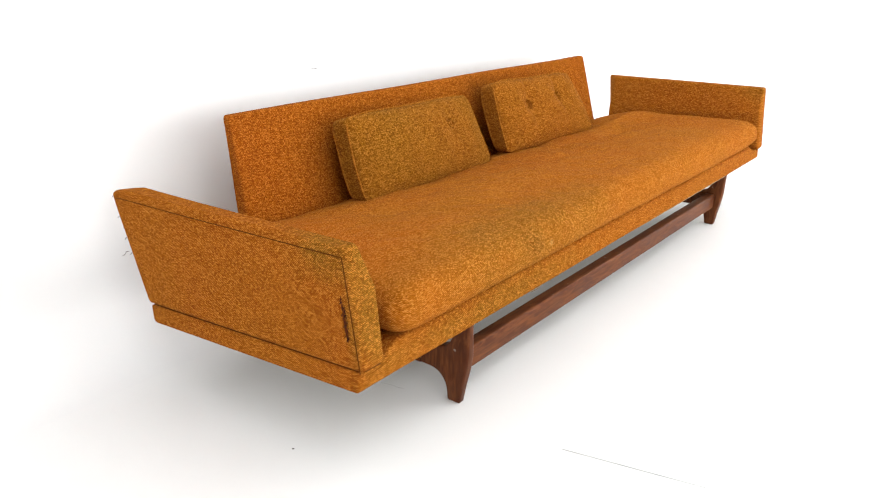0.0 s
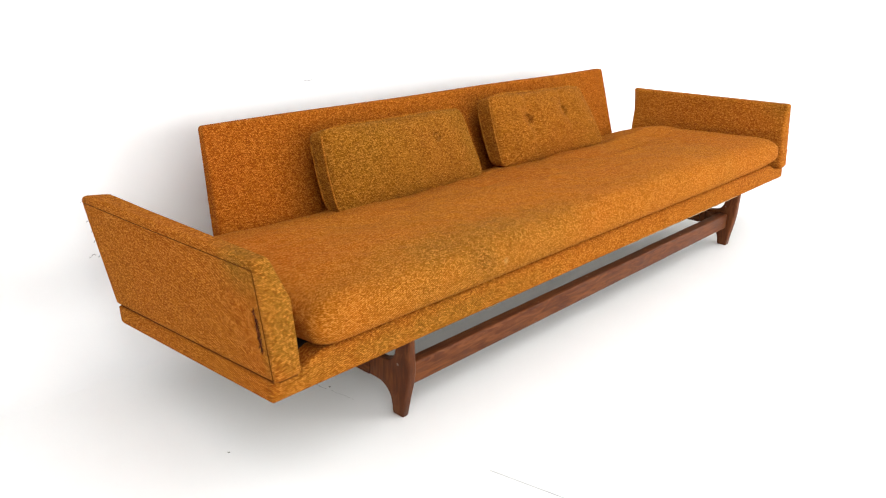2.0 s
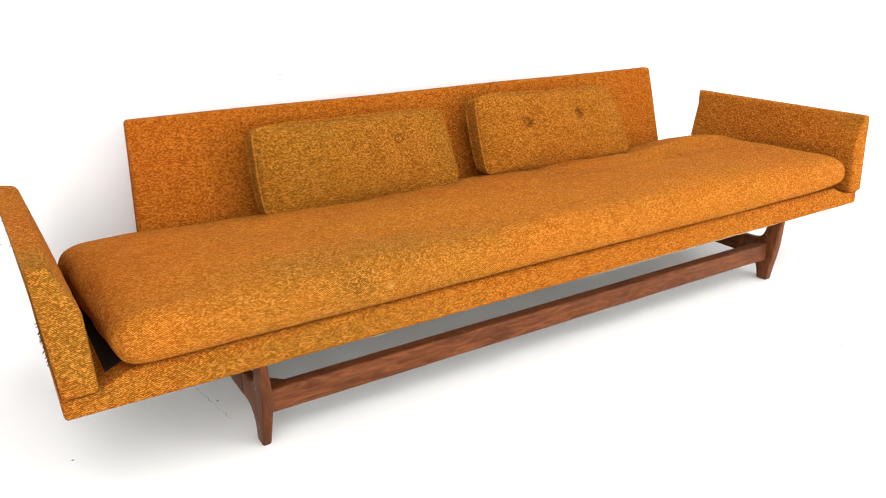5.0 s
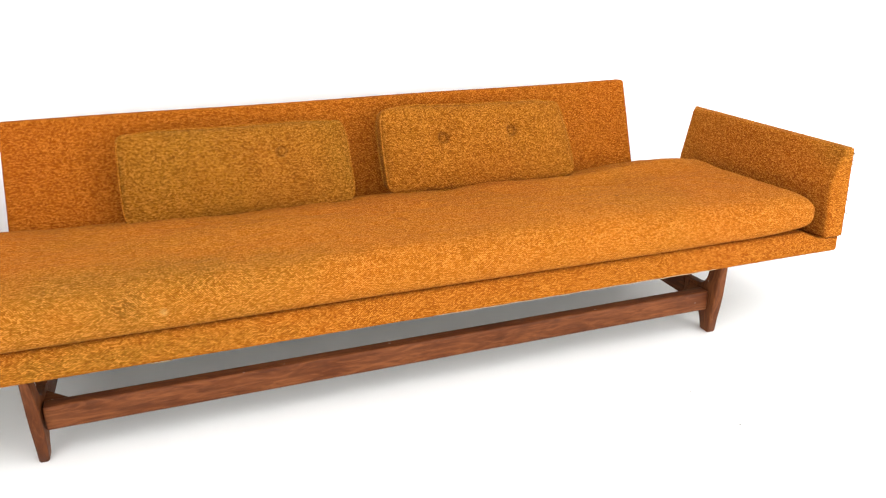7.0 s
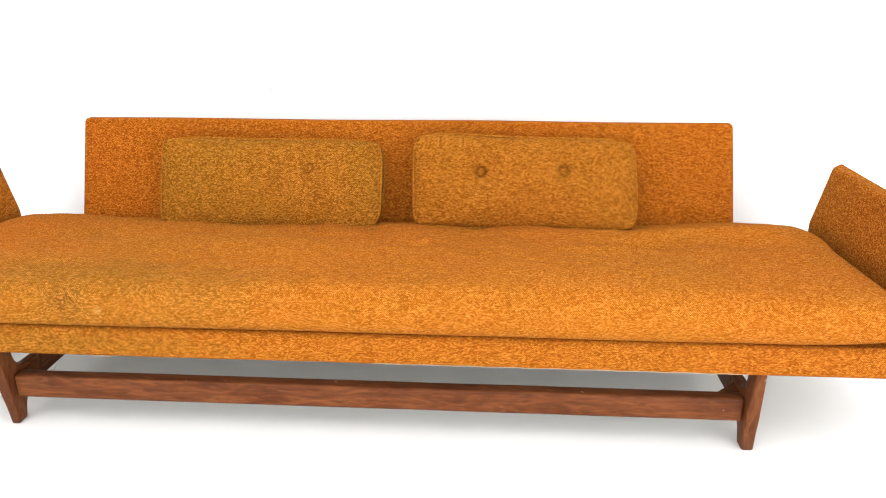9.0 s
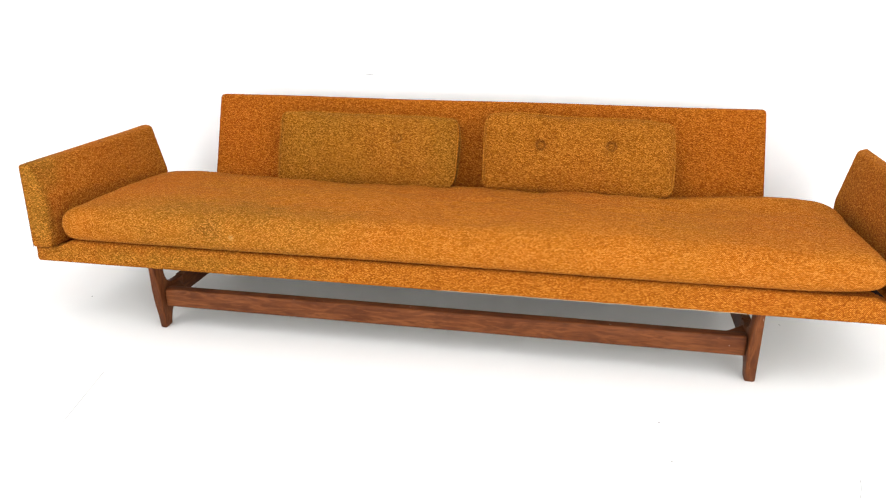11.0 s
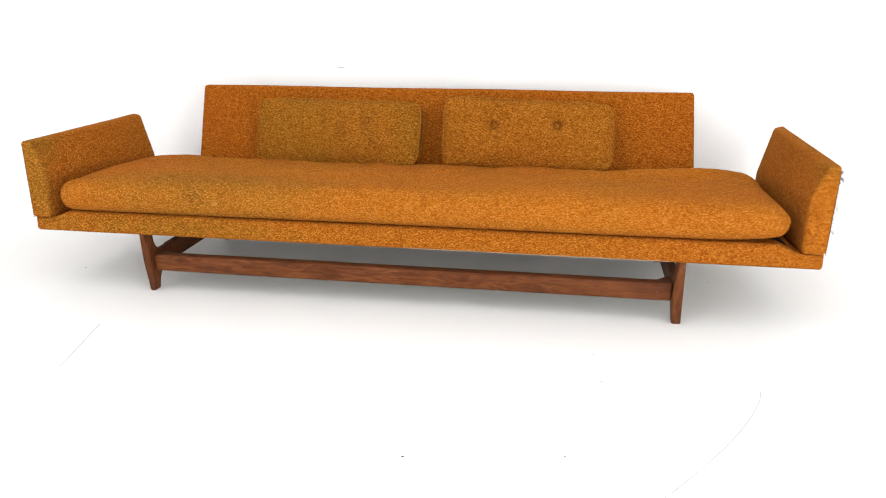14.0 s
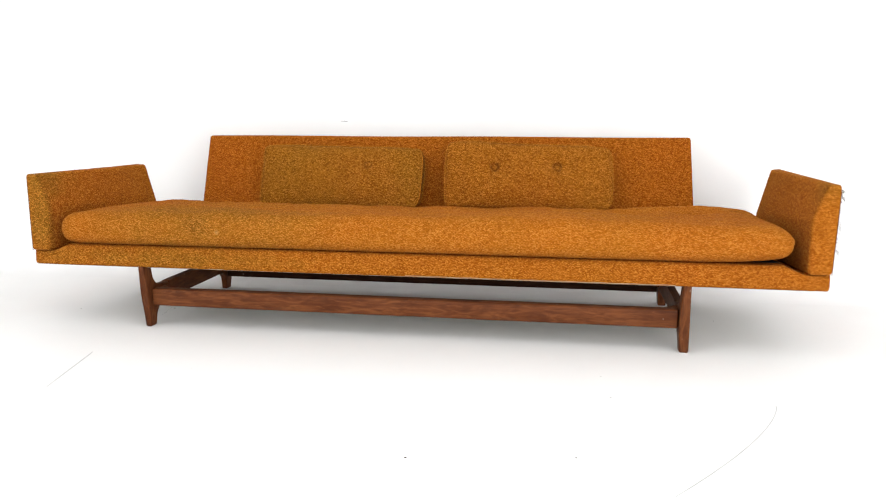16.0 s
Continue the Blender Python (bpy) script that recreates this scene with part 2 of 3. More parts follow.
def part(name, data, material, parent, label=""):
    me = data if isinstance(data, bpy.types.Mesh) else mesh_of(name, data)
    if not me.materials:
        me.materials.append(material)
    ob = new(name, me)
    ob.parent = parent
    if parent.type == "EMPTY":
        ob.matrix_parent_inverse = Matrix.Translation(parent.location).inverted()
    return tagged(ob, label)


def axis_steps(h, r, edge, inner, extra=()):
    mid = np.linspace(-h + r, h - r, inner + 1)
    a = np.linspace(-h, -h + r, edge + 1)[:-1]
    return np.unique(np.round(np.concatenate([a, mid, -a, np.array(extra, float)]), 6))


def soft_block(name, half, r, edge, inner, warp, extra=((), (), ()), power=2.0, power_low=None):
    """A block with rounded edges on a lattice; warp moves each rounded point to its place."""
    ax = [axis_steps(half[k], r[k], edge, inner[k], extra[k]) for k in range(3)]
    n = [len(a) for a in ax]
    half, r = np.array(half), np.array(r)
    index, pts, faces = {}, [], []

    def vert(i, j, k):
        key = (i, j, k)
        if key not in index:
            p = np.array((ax[0][i], ax[1][j], ax[2][k]))
            q = np.clip(p, -(half - r), half - r)
            d = (p - q) / r
            pw = power_low if power_low and d[2] < 0 else power
            length = float((np.abs(d) ** pw).sum()) ** (1 / pw)
            index[key] = len(pts)
            pts.append(warp(q + r * d / length if length > 1e-9 else p))
        return index[key]

    for a in range(3):
        b, c = (a + 1) % 3, (a + 2) % 3
        for end in (0, n[a] - 1):
            for s in range(n[b] - 1):
                for t in range(n[c] - 1):
                    quad = []
                    for ds, dt in ((0, 0), (1, 0), (1, 1), (0, 1)):
                        ijk = [0, 0, 0]
                        ijk[a], ijk[b], ijk[c] = end, s + ds, t + dt
                        quad.append(vert(*ijk))
                    faces.append(quad if end else quad[::-1])
    return mesh_from(name, pts, faces)


def tube(name, points, radius, closed=False, sides=6):
    """A thin cord along a line of points."""
    pts = [Vector(p) for p in points]
    verts, faces, m = [], [], len(pts)
    up = Vector((0.13, 0.21, 0.97)).normalized()
    for i, p in enumerate(pts):
        a = pts[(i - 1) % m] if closed or i else p
        b = pts[(i + 1) % m] if closed or i < m - 1 else p
        d = (b - a).normalized()
        s = d.cross(up)
        s = s.normalized() if s.length > 1e-4 else Vector((1, 0, 0))
        w = s.cross(d)
        for k in range(sides):
            t = 2 * math.pi * k / sides
            verts.append(p + radius * (math.cos(t) * s + math.sin(t) * w))
    for i in range(m if closed else m - 1):
        for k in range(sides):
            a, b = i * sides, ((i + 1) % m) * sides
            faces.append([a + k, a + (k + 1) % sides, b + (k + 1) % sides, b + k])
    if not closed:
        faces.append(list(range(sides))[::-1])
        faces.append([(m - 1) * sides + k for k in range(sides)])
    return mesh_from(name, verts, faces)


def dent(x, y, cx, cy, sx, sy):
    return math.exp(-(((x - cx) / sx) ** 2) - ((y - cy) / sy) ** 2)


def lerp(a, b, t):
    return a + (b - a) * t


# ---- studio shell: painted floor, coved back and end walls, plain walls behind ----
BACK, COVE, SIDE_L, SIDE_R, FRONT, CEIL = 0.93, 0.22, -4.2, 2.75, -4.6, 3.4


def coved_wall(name, label):
    """One white sheet: the end wall and the back wall join in a round corner, and both curve into the floor."""
    bend = 0.55
    path = [(SIDE_R, FRONT, -1.0, 0.0)]
    for k in range(17):
        a = math.pi / 2 * k / 16
        path.append((SIDE_R - bend + bend * math.cos(a), BACK - bend + bend * math.sin(a), -math.cos(a), -math.sin(a)))
    path.append((SIDE_L, BACK, 0.0, -1.0))
    prof = [(COVE, 0.0)]
    prof += [(COVE - COVE * math.sin(a), COVE - COVE * math.cos(a)) for a in (math.pi / 2 * k / 12 for k in range(1, 13))]
    prof += [(0.0, 1.2), (0.0, CEIL), (-0.12, CEIL), (-0.12, -0.06), (COVE, -0.06)]
    verts, faces, m = [], [], len(prof)
    for x, y, nx, ny in path:
        verts += [(x + nx * off, y + ny * off, z) for off, z in prof]
    for q in range(len(path) - 1):
        for k in range(m):
            a, b = q * m, (q + 1) * m
            faces.append([a + k, a + (k + 1) % m, b + (k + 1) % m, b + k])
    faces += [list(range(m))[::-1], [(len(path) - 1) * m + k for k in range(m)]]
    bm = bmesh.new()
    vs = [bm.verts.new(v) for v in verts]
    for f in faces:
        bm.faces.new([vs[i] for i in f])
    me = mesh_of(name, bm, True)
    me.materials.append(WALL)
    me.set_sharp_from_angle(angle=radians(40))
    return tagged(new(name, me), label, "wall", kind="structure")


def slab(name, lo, hi, mat, label, category):
    bm = bmesh.new()
    bmesh.ops.create_cube(bm, size=1.0)
    for v in bm.verts:
        v.co = Vector([lerp(lo[k], hi[k], v.co[k] + 0.5) for k in range(3)])
    me = mesh_of(name, bm)
    me.materials.append(mat)
    return tagged(new(name, me), label, category, kind="structure")


floor = slab("floor", (SIDE_L - 0.1, FRONT - 0.1, -0.08), (SIDE_R - COVE, BACK - COVE, 0.0), FLOOR, "white painted studio floor with faint scratches", "floor")
wall_north = coved_wall("wall_north", "white seamless studio wall curving into the floor")
wall_west = slab("wall_west", (SIDE_L - 0.12, FRONT, 0.0), (SIDE_L, BACK, CEIL), WALL, "plain white end wall of the studio", "wall")
wall_south = slab("wall_south", (SIDE_L - 0.12, FRONT - 0.12, 0.0), (SIDE_R + 0.12, FRONT, CEIL), WALL, "plain white wall facing the sofa", "wall")
ceiling = slab("ceiling", (SIDE_L - 0.12, FRONT - 0.12, CEIL), (SIDE_R + 0.12, BACK + 0.12, CEIL + 0.1), WALL, "plain white studio ceiling", "ceiling")

# ---- sofa ----
DECK = pose(0, 0, 0.211, -4.3, 0, 0)
SLOPE = math.tan(radians(4.3))
sofa = thing("sofa", (0, 0.34, 0), "long orange tweed sofa on a low walnut base", "sofa")


def on_deck(p):
    return DECK @ Vector(p)


def deck_warp(p):
    x, y, z = p
    if z > 0:
        rise = 1.0 - min(1.0, max(0.0, (abs(x) - 1.115) / 0.05))
        z = z - 0.022 * (1 - rise) * min(1.0, z / 0.034)
    wob = 0.0015 * noise.noise(Vector((x * 5, y * 5, z * 5)))
    return on_deck((x, y + 0.3425 + wob, z * 1.04 + 0.0325))


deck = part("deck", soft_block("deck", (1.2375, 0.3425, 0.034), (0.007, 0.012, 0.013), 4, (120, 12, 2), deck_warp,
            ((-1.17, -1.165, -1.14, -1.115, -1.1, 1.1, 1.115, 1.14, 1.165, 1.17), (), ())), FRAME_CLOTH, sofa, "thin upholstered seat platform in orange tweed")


# Added dark sheet: stands in for the shade in the crevices round the cushion.
part("gap_shade_sheet", soft_block("gap_shade_sheet", (1.152, 0.306, 0.001), (0.002, 0.002, 0.0009), 1, (60, 8, 1),
     lambda p: deck_warp((p[0], p[1] + 0.022, 0.0356 + p[2]))), GAP_SHADE, sofa, "thin dark sheet added for the shade in gaps by the seat cushion")
joint = [deck_warp((0.272, -0.3433, z)) for z in np.linspace(-0.030, 0.028, 9)]
part("cloth_joint", tube("cloth_joint", joint, 0.0006, sides=5), PIPING, deck, "fine upright joint in the cloth")
lip = [on_deck((0.02 + 0.80 * k / 60, 0.0030 + 0.0006 * math.sin(k * 1.7), 0.0006 + 0.0005 * math.sin(k * 0.9))) for k in range(61)]
part("lining_lip", tube("lining_lip", lip, 0.0011, sides=5), PALE_LINING, deck, "pale lining along the bottom edge")
edge_line = [on_deck((-0.620 + 0.045 * k / 10, 0.0016 - 0.0008 * math.sin(math.pi * k / 10), -0.0002 - 0.0006 * math.sin(math.pi * k / 10) ** 2)) for k in range(11)]
part("loose_lining", tube("loose_lining", edge_line, 0.0009, sides=5), PALE_LINING, deck, "pale lining peeping out under the edge")


def cover_warp(p):
    return on_deck((p[0], p[1] + 0.342, p[2] - 0.004))


part("dust_cover", soft_block("dust_cover", (1.205, 0.315, 0.002), (0.0015, 0.002, 0.002), 1, (8, 4, 1), cover_warp), COVER_BOUNCE, sofa, "brownish cloth dust cover under the platform, lightened to bounce light onto the floor")


def arm_place(side, tx, ty, tz):
    """A point of an arm: tx inner to outer, ty front to back, tz bottom to top."""
    y = lerp(-0.012 + 0.022 * tz, 0.682 - 0.012 * tz + 0.050 * tz * tx, ty)
    y += max(0.0, ty) * (max(0.0, tx) * (0.014 + 0.006 * tz) if side < 0 else 0.004 + 0.011 * tz)
    z = lerp(0.256 - SLOPE * max(y, 0), 0.507 - 0.006 * ty, tz)
    cut = max(0.0, tx) ** 2 * max(0.0, ty) ** 45 * max(0.0, tz) ** 14 if side < 0 else 0.0
    y, z = y - 0.016 * cut, z - 0.014 * cut - (0.007 * tz * min(1.0, 0.3 + ty) if side < 0 else 0)
    bend = lerp(0.62, 0.45, ty)
    inner = 1.172 + 0.006 * tz + (0.037 * (tz - bend) / (1 - bend) if tz > bend else 0)
    inner += 0.008 * max(0.0, ty) if side > 0 else 0.0
    outer = 1.236 + 0.013 * tz + 0.018 * tz * ty + (0.003 * tz if side < 0 else 0)
    return Vector((side * lerp(inner, outer, tx), y, z))


def make_arm(side, label):
    hx, hy, hz = 0.034, 0.347, 0.126

    def warp(p):
        wob = 0.004 * noise.noise(Vector((p[1] * 4 + side, p[2] * 6, 0.3)))
        return arm_place(side, (p[0] / hx + 1) / 2 + wob, (p[1] / hy + 1) / 2, (p[2] / hz + 1) / 2)

    me = soft_block("arm", (hx, hy, hz), (0.011, 0.011, 0.011), 4, (4, 60, 26), warp)
    if side < 0:
        me.flip_normals()
    arm = part("arm", me, FRAME_CLOTH, sofa, label)
    top = [arm_place(side, 1.002, ty, 0.925) for ty in np.linspace(0.975, 0.012, 50)]
    down = [arm_place(side, 1.0, 0.010, tz) for tz in np.linspace(0.90, 0.0, 20)]
    part("seam", tube("seam", top + down, 0.0011), SHADED_SEAM, arm, "stitched seam along the edge")
    low = [arm_place(side, 0.93, ty, 0.0) for ty in np.linspace(0.975, 0.03, 50)]
    low += [arm_place(side, tx, 0.010, 0.0) for tx in np.linspace(0.78, 0.15, 8)]
    part("bottom_seam", tube("bottom_seam", low, 0.0016), SHADED_SEAM, arm, "stitched seam above the platform")
    return arm


arm_l = make_arm(-1, "slanted orange tweed armrest with a worn front corner")
arm_r = make_arm(1, "slanted orange tweed armrest with loose threads at its outer edge")


def frayed(arm, side, ty, lo, hi, count, reach, seed):
    rnd = random.Random(seed)
    for _ in range(count):
        tz = rnd.uniform(lo, hi)
        p = arm_place(side, 1.0, ty + rnd.uniform(-0.006, 0.006), tz)
        long = reach * rnd.uniform(0.4, 1.0)
        d = Vector((side * rnd.uniform(0.5, 1.0), rnd.uniform(-0.5, 0.5), rnd.uniform(-0.6, 0.3)))
        line = [p + d * long * k / 5 + Vector((0, 0, -0.5 * long * (k / 5) ** 2)) for k in range(6)]
        part("loose_thread", tube("loose_thread", line, 0.0007, sides=4), FRAY, arm, "dark frayed yarn")


frayed(arm_r, 1, 0.012, 0.25, 0.95, 34, 0.015, 4)
frayed(arm_l, -1, 0.985, 0.45, 0.95, 6, 0.006, 5)
frayed(arm_l, -1, 0.030, 0.26, 0.60, 30, 0.007, 6)
stray = [(-1.268 - 0.018 * k / 6, 0.690 + 0.002 * math.sin(k), 0.346 + 0.003 * math.sin(k * 0.9)) for k in range(7)]
part("stray_thread", tube("stray_thread", stray, 0.0005, sides=4), FRAY, arm_l, "single loose thread")


def torn_strip(side, ty, lo, hi, half, seed):
    """A ragged worn slit beside the seam: narrow at both ends, uneven in width."""
    rnd = random.Random(seed)
    bm, rows, n = bmesh.new(), [], 26
    for k in range(n + 1):
        f = k / n
        w = half * math.sin(math.pi * f) ** 0.7 * rnd.uniform(0.45, 1.15) + 0.0004
        mid = ty + 0.0035 * noise.noise(Vector((f * 5, seed, 0)))
        rows.append([bm.verts.new(arm_place(side, 1.0 + 0.018 * (0.2 + abs(e)), mid + e * w, lerp(lo, hi, f))) for e in (-1.0, 0.0, 1.0)])
    for a, b in zip(rows, rows[1:]):
        for i in (0, 1):
            bm.faces.new([a[i], a[i + 1], b[i + 1], b[i]])
    return mesh_of("tear", bm, True)


part("tear", torn_strip(-1, 0.034, 0.24, 0.62, 0.0066, 8), TORN, arm_l, "dark ragged tear in the worn cloth")


def back_front(z):
    return 0.712 - 0.25 * (0.614 - z)


def back_warp(p):
    tx, ty, tz = p[0] / 0.944, (p[1] / 0.035 + 1) / 2, (p[2] / 0.215 + 1) / 2
    z = 0.185 + 0.430 * tz
    front = back_front(z) + 0.002 * noise.noise(Vector((p[0] * 3, z * 6, 0)))
    wide = 1.0 + 0.027 * (1 - tz)
    return Vector((p[0] * wide, lerp(front, front + 0.026 + 0.07 * (0.614 - z), ty), z - 0.003 + 0.001 * math.sin(p[0] * 7)))


backrest = part("backrest", soft_block("backrest", (0.944, 0.035, 0.215), (0.009, 0.012, 0.011), 3, (70, 3, 24), back_warp), BACK_CLOTH, sofa, "straight reclined orange tweed backrest panel")

# ---- walnut base ----


def profile_block(name, outline, xs, bevel):
    """A plank cut to an outline in the y-z plane; xs gives the two faces at a height."""
    bm = bmesh.new()
    lo = [bm.verts.new((xs(z)[0], y, z)) for y, z in outline]
    hi = [bm.verts.new((xs(z)[1], y, z)) for y, z in outline]
    n = len(outline)
    bm.faces.new(lo)
    bm.faces.new(hi[::-1])
    for k in range(n):
        bm.faces.new([lo[k], hi[k], hi[(k + 1) % n], lo[(k + 1) % n]])
    bmesh.ops.recalc_face_normals(bm, faces=bm.faces)
    rim = [e for e in bm.edges if abs(e.verts[0].co.x - e.verts[1].co.x) < 0.012 and len({f for f in e.link_faces if len(f.verts) > 4}) == 1]
    bmesh.ops.bevel(bm, geom=rim, offset=bevel, segments=4, affect="EDGES", profile=0.5, clamp_overlap=True)
    me = mesh_of(name, bm, True)
    me.set_sharp_from_angle(angle=radians(55))
    return me


def arc(cy, cz, r, a0, a1, n=8):
    return [(cy + r * math.cos(radians(lerp(a0, a1, k / n))), cz + r * math.sin(radians(lerp(a0, a1, k / n)))) for k in range(n + 1)]


def leg_outline(front, top):
    """Tapered leg with sweeping fillets into the side rail behind it."""
    pts = [(0.006, top), (0.010, 0.13), (0.016, 0.09), (0.026, 0.045), (0.033, 0.003), (0.036, 0.0), (0.066, 0.0), (0.0695, 0.004)]
    pts += [(0.071, 0.020)] + arc(0.122, 0.022, 0.050, 176, 90, 8) + [(0.150, 0.073), (0.150, 0.132)]
    pts += [(0.105, 0.134)] + arc(0.098, 0.176, 0.040, 265, 185, 6) + [(0.056, top)]
    if not front:
        pts = [(0.672 - y, z) for y, z in pts][::-1]
    return pts


def leg_faces(side):
    def xs(z):
        outer = lerp(0.869 if side < 0 else 0.876, 0.868 if side < 0 else 0.871, min(1, z / 0.13))
        inner = lerp(0.848, 0.8425, min(1, z / 0.08)) + (0.006 * (z - 0.13) / 0.07 if z > 0.13 else 0)
        return sorted((side * inner - 0.004, side * outer - 0.004))
    return xs


for side in (-1, 1):
    for front in (True, False):
        top = 0.214 if front else 0.172
        part("leg", profile_block("leg", leg_outline(front, top), leg_faces(side), 0.007), WOOD_Z, sofa, "tapered walnut leg")
    rail = [(0.151, 0.073), (0.521, 0.073), (0.521, 0.133), (0.151, 0.133)]
    part("side_rail", profile_block("side_rail", rail, lambda z, s=side: sorted((s * 0.8438 - 0.004, s * 0.868 - 0.004)), 0.006), WOOD_Y, sofa)


def stretcher_warp(cy, drop=0.0):
    def warp(p):
        return Vector((p[0] - 0.004, cy + p[1], 0.1005 + drop + p[2] + 0.0006 * noise.noise(Vector((p[0] * 6, p[1] * 20, p[2] * 20)))))
    return warp


part("front_rail", soft_block("front_rail", (0.8420, 0.018, 0.0285), (0.005, 0.006, 0.006), 3, (60, 1, 2), stretcher_warp(0.056)), WOOD_X, sofa, "long walnut stretcher with worn edges")
part("rear_rail", soft_block("rear_rail", (0.8420, 0.018, 0.0285), (0.005, 0.006, 0.006), 3, (20, 1, 2), stretcher_warp(0.616, -0.021)), DARK_WOOD, sofa, "long rear stretcher in much darker walnut")
for side in (-1, 1):
    for y, dy in ((0.0742, 1), (0.5978, -1)):
        tri = [(side * 0.8430 - 0.004, y), (side * 0.790 - 0.004, y), (side * 0.8430 - 0.004, y + dy * 0.05)]
        bm = bmesh.new()
        lo = [bm.verts.new((a, b, 0.082)) for a, b in tri]
        hi = [bm.verts.new((a, b, 0.124)) for a, b in tri]
        bm.faces.new(lo[::-1])
        bm.faces.new(hi)
        for k in range(3):
            bm.faces.new([lo[k], lo[(k + 1) % 3], hi[(k + 1) % 3], hi[k]])
        part("corner_block", bm, WOOD_X, sofa, "triangular wooden glue block")

# ---- seat cushion ----


def seat_warp(p):
    x, y, z = p
    fx, fy = abs(x) / 1.160, abs(y) / 0.345
    crown = (1 - fx ** 6) * (1 - fy ** 4)
    yy = y + 0.313
    if z > 0:
        k = z / 0.053
        z += k * (0.020 * crown + 0.008 * noise.noise(Vector((x * 2.6, yy * 5, 1.7))) + 0.003 * noise.noise(Vector((x * 9, yy * 9, 4.1))))
        z -= k * 0.014 * max(0.0, (yy - 0.40) / 0.25) ** 2
        z += k * (0.024 * dent(x, yy, 1.02, 0.52, 0.22, 0.17) + 0.010 * dent(x, yy, -1.02, 0.42, 0.16, 0.25) + 0.008 * dent(x, yy, 1.08, 0.30, 0.10, 0.22)
                  + 0.014 * dent(x, yy, 0.80, 0.46, 0.18, 0.030) + 0.009 * dent(x, yy, 0.56, 0.29, 0.13, 0.030)
                  + 0.006 * crown * noise.noise(Vector((x * 7 + yy * 5, yy * 3, 8.4))))
        z -= k * (0.020 * dent(x, yy, 0.66, 0.37, 0.12, 0.045) + 0.014 * dent(x, yy, 0.93, 0.37, 0.09, 0.055) + 0.006 * dent(x, yy, -0.12, 0.37, 0.10, 0.020) + 0.006 * dent(x, yy, 0.06, 0.30, 0.12, 0.024) + 0.008 * dent(x, yy, 0.22, 0.38, 0.05, 0.14) + 0.007 * dent(x, yy, -0.02, 0.40, 0.04, 0.12) + 0.006 * dent(x, yy, -0.45, 0.40, 0.2, 0.1))
        z += k * 0.0034 * crown * (noise.noise(Vector((x * 26 + yy * 14, yy * 9, 6.1))) + noise.noise(Vector((x * 14, yy * 40, 2.9))))
    else:
        low = -z / 0.053
        if y < 0:
            y += 0.016 * low ** 7
        end = max(0.0, (x - 0.90) / 0.26) if x > 0 else 0.35 * max(0.0, (-x - 0.98) / 0.18)
        z += low * 0.020 * end ** 2
    y += 0.004 * noise.noise(Vector((x * 3.3, 7.7, z * 8)))
    x += 0.006 * fx ** 8 * noise.noise(Vector((y * 9, z * 30, x))) * (1 if x > 0 else -1)
    x *= 0.992 + 0.012 * (y / 0.345) if x < 0 else 0.990 + 0.008 * (y / 0.345)
    x *= 1 + 0.002 * y / 0.345
    return on_deck((x, y + 0.313, z + 0.068 + 0.053))


cushion_mesh = soft_block("seat_cushion", (1.160, 0.345, 0.053), (0.070, 0.056, 0.050), 8, (260, 70, 2), seat_warp, power=2.3, power_low=2.5)
cushion_mesh.materials.append(SEAT_CLOTH)
seat_cushion = tagged(new("seat_cushion", cushion_mesh), "long sagging orange tweed seat cushion with olive wear", "seat cushion")

for bx, by in ((0.562, 0.166), (0.612, 0.160)):
    hole = [bm_p for bm_p in (seat_warp((bx + 0.006 * math.cos(a), by - 0.313 + 0.002 * math.sin(a), 0.053)) + Vector((0, 0, 0.0012)) for a in np.linspace(0, 2 * math.pi, 9)[:-1])]
    part("burn_mark", mesh_from("burn_mark", hole, [list(range(8))]), FRAY, seat_cushion, "tiny dark hole in the cloth")

# ---- back pillows ----


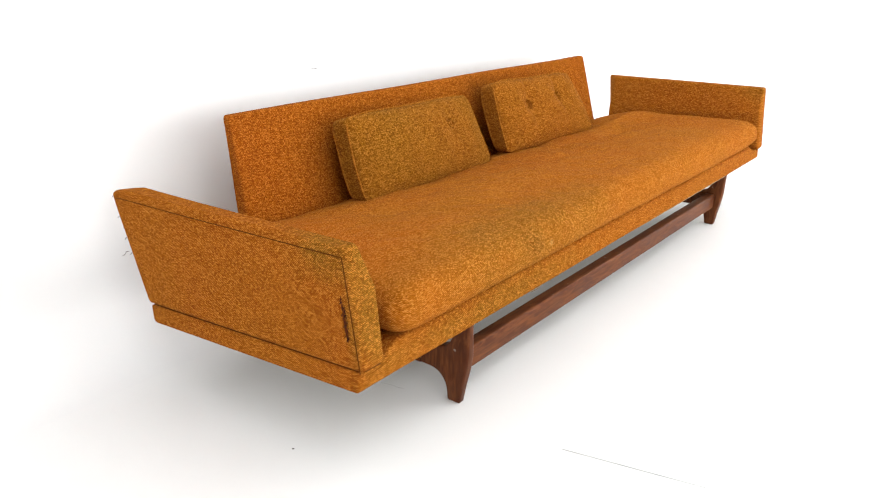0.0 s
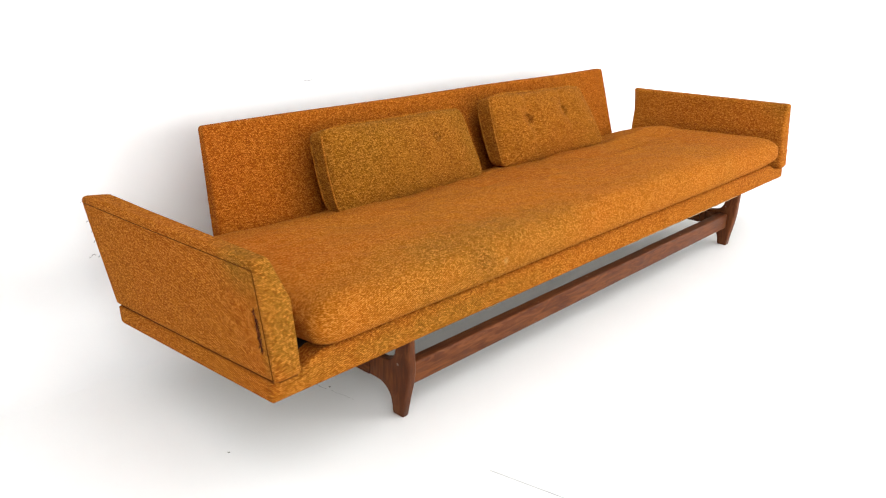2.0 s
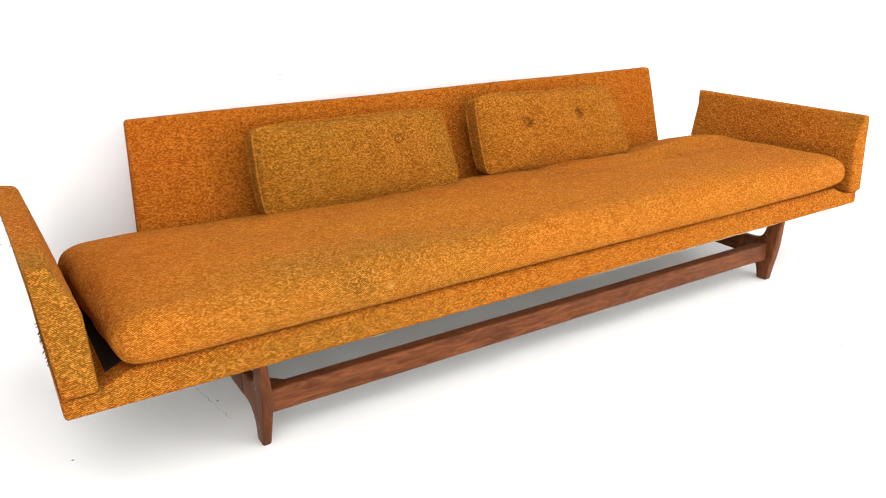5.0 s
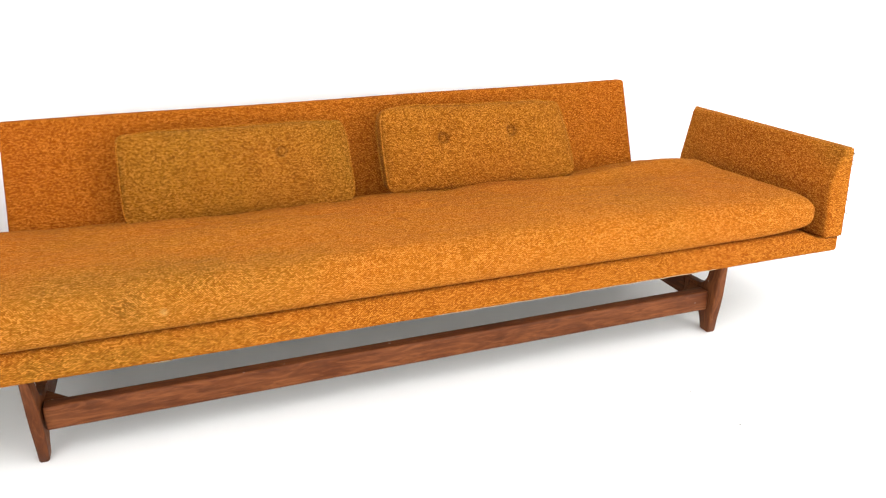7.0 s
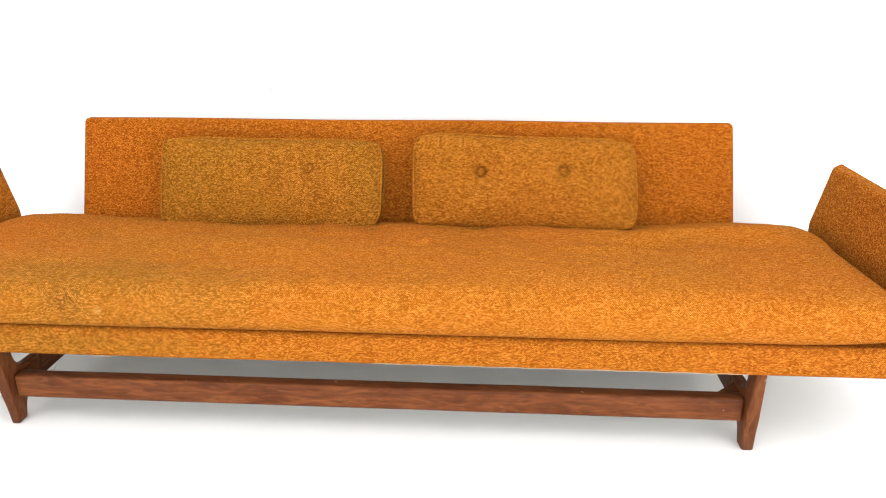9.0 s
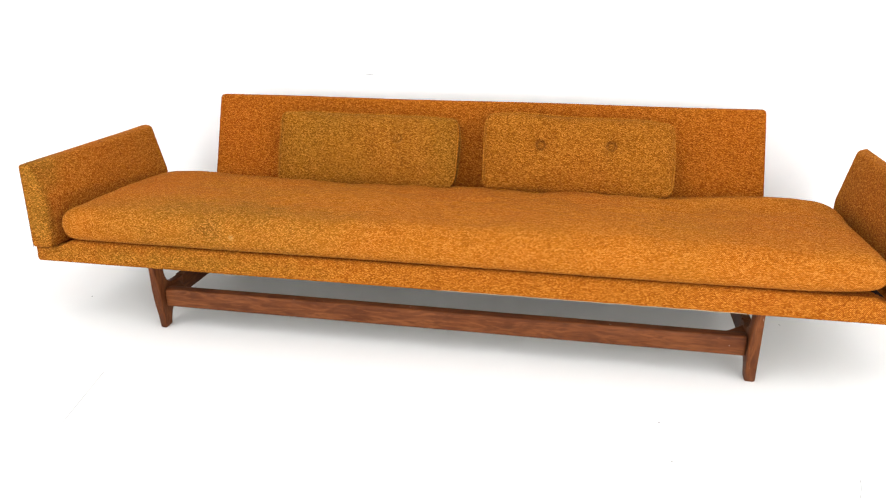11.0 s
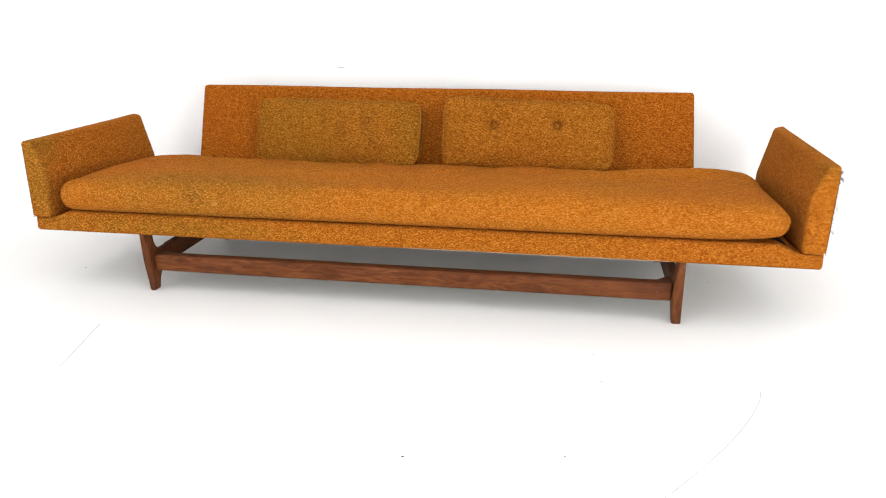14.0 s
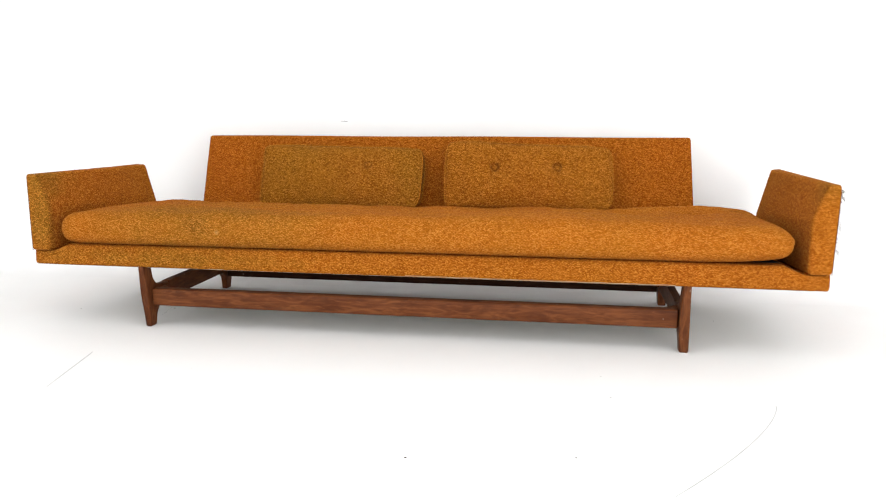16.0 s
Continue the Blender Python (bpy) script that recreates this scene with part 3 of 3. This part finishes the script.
def make_pillow(cx, width, height, foot_y, foot_z, lean, puff, buttons, cloth, label, seed):
    """A loose boxed pillow standing on the seat, twisted so that one end leans back more, with its buttons pulled in."""
    w, t, h = width / 2, 0.034, height / 2
    pillow = thing("back_pillow", (cx, sum(foot_y) / 2 + t, sum(foot_z) / 2), label, "pillow", "pillows against the backrest")

    def place(p):
        x, y, z = p
        f = (x / w + 1) / 2
        a = radians(lerp(lean[0], lean[1], f))
        yy, zz = y + t, z + h
        sink = max(0.0, min(1.0, zz / h))
        return Vector((cx + x, lerp(foot_y[0], foot_y[1], f) + yy * math.cos(a) + zz * math.sin(a),
                       lerp(foot_z[0], foot_z[1], f) - yy * math.sin(a) * sink + zz * math.cos(a)))

    def shape(p):
        x, y, z = p
        fx, fz = abs(x) / w, abs(z) / h
        full = max(0.0, 1 - fx ** 3.2) * max(0.0, 1 - fz ** 2.4)
        if y < 0:
            y -= puff * full * min(1.0, -y / t)
            for bx, bz, deep in buttons:
                d = math.hypot(x - bx, z - bz)
                y += (0.0055 + 0.17 * deep) * math.exp(-((d / 0.0162) ** 10)) + deep * 0.75 * math.exp(-((d / 0.052) ** 2))
                y += 0.22 * deep * math.exp(-(((x - bx - 0.10 * (z - bz)) / 0.016) ** 2)) * math.exp(-(((z - bz) / 0.095) ** 2))
            y += 0.0035 * noise.noise(Vector((x * 8 + seed, z * 9, 2.2))) + 0.0014 * noise.noise(Vector((x * 30, z * 24, seed)))
        pinch = 0.006 * (fx ** 2) * (fz ** 2)
        sag = 0.004 * (1 - fx ** 2) * fz ** 2
        x -= math.copysign(pinch, x) - 0.005 * noise.noise(Vector((z * 10, seed, x)))
        z -= math.copysign(pinch - sag * (1 if z > 0 else 0), z) - 0.005 * noise.noise(Vector((x * 7, seed + 3, z)))
        return Vector((x, y, z))

    near = np.arange(-0.021, 0.0211, 0.0014)
    fine = ([b[0] + d for b in buttons for d in near], (), sorted({round(b[1] + d, 4) for b in buttons for d in near}))
    me = soft_block("cover", (w, t, h), (0.022, 0.013, 0.022), 4, (130, 4, 54), lambda p: place(shape(p)), fine)
    part("cover", me, cloth, pillow)
    for yy in (-0.027, 0.027):
        loop = []
        for k in range(160):
            a = 2 * math.pi * k / 160
            c, s = math.cos(a), math.sin(a)
            ex, ez = math.copysign(abs(c) ** 0.20, c), math.copysign(abs(s) ** 0.20, s)
            d = Vector((max(0.0, abs(ex * w) - (w - 0.022)), max(0.0, abs(ez * h) - (h - 0.022))))
            cut = max(0.0, d.length - 0.022) / max(d.length, 1e-6)
            qx, qz = ex * w - math.copysign(d.x * cut, ex), ez * h - math.copysign(d.y * cut, ez)
            loop.append(place(shape((qx, yy, qz))))
        part("welt", tube("welt", loop, 0.0028, True), PIPING, pillow, "corded edge seam")
    for bx, bz, _ in buttons:
        o = shape((bx, -t, bz))
        rings, verts, faces, n = [(0.0, 0.0072), (0.006, 0.0069), (0.0096, 0.0056), (0.0116, 0.0026), (0.0112, -0.006)], [], [], 20
        for r, out in rings:
            for k in range(n):
                a = 2 * math.pi * k / n
                verts.append(place(o + Vector((r * math.cos(a), -out, r * math.sin(a)))))
        for q in range(len(rings) - 1):
            for k in range(n):
                faces.append([q * n + k, q * n + (k + 1) % n, (q + 1) * n + (k + 1) % n, (q + 1) * n + k])
        part("button", mesh_from("button", verts, faces), cloth, pillow, "round cloth-covered button")
    return pillow


make_pillow(-0.352, 0.622, 0.260, (0.505, 0.505), (0.340, 0.349), (18.0, 28.5), 0.048, [(0.112, 0.035, 0.007)], OLIVE_PILLOW, "olive-orange tweed pillow with one button missing", 1.0)
make_pillow(0.357, 0.612, 0.262, (0.505, 0.491), (0.356, 0.361), (18.0, 32.0), 0.042, [(-0.119, 0.028, 0.033), (0.107, 0.032, 0.033)], BROWN_PILLOW, "brown-orange tweed pillow with two tufting buttons", 2.0)

# ---- marks on floor and wall ----


def speck(x, y, r, seed):
    rnd = random.Random(seed)
    bm = bmesh.new()
    n = 7
    rim = [bm.verts.new((x + r * rnd.uniform(0.5, 1.2) * math.cos(2 * math.pi * k / n), y + r * rnd.uniform(0.5, 1.2) * math.sin(2 * math.pi * k / n), 0.0002)) for k in range(n)]
    tip = bm.verts.new((x, y, 0.0012))
    for k in range(n):
        bm.faces.new([rim[k], rim[(k + 1) % n], tip])
    return bm


for i, (x, y, r) in enumerate(((-1.232, 0.207, 0.003), (1.01, 0.416, 0.003), (0.626, -0.37, 0.003), (0.607, -0.213, 0.0025), (0.191, -0.782, 0.004), (0.539, -0.725, 0.003), (-0.902, 0.274, 0.003), (-0.518, -0.335, 0.002))):
    part("dirt_speck", speck(x, y, r, i), DIRT, floor, "small dark speck of dirt")


def scratch(points, half):
    bm = bmesh.new()
    rows = []
    for i, (x, y) in enumerate(points):
        a, b = points[max(0, i - 1)], points[min(len(points) - 1, i + 1)]
        d = Vector((b[0] - a[0], b[1] - a[1], 0)).normalized()
        s = Vector((-d.y, d.x, 0)) * half * (0.4 + 0.9 * abs(noise.noise(Vector((x * 30, y * 30, 0)))))
        rows.append((bm.verts.new(Vector((x, y, 0.0006)) + s), bm.verts.new(Vector((x, y, 0.0006)) - s)))
    for (a, b), (c, d) in zip(rows, rows[1:]):
        bm.faces.new([a, b, d, c])
    return bm


part("scratch", scratch([(lerp(-0.88, -0.818, k / 20), lerp(-0.245, -0.535, k / 20)) for k in range(21)], 0.0017), SCUFF, floor, "thin grey scratch")
part("scratch", scratch([(1.02 - 0.30 * (k / 30) ** 1.35, -0.36 - 0.50 * k / 30) for k in range(31)], 0.0012), SCUFF, floor, "thin curved grey scratch")
part("crack", scratch([(-0.930 + 0.032 * k / 12 + 0.002 * math.sin(k * 2.1), 0.36 - 0.18 * k / 12) for k in range(13)], 0.0004), CRACK, floor, "hairline crack in the paint")
bm = bmesh.new()
ring = [bm.verts.new((-0.455 + 0.03 * k / 6, 0.9285, 0.6665 + 0.0004 * math.sin(k * 1.3))) for k in range(7)]
ring2 = [bm.verts.new((-0.455 + 0.03 * k / 6, 0.9285, 0.6685 + 0.0006 * math.sin(k * 2.3 + 0.4))) for k in range(7)]
for k in range(6):
    bm.faces.new([ring[k], ring[k + 1], ring2[k + 1], ring2[k]])
part("wall_scuff", bm, SCUFF, wall_north, "short grey scuff mark")
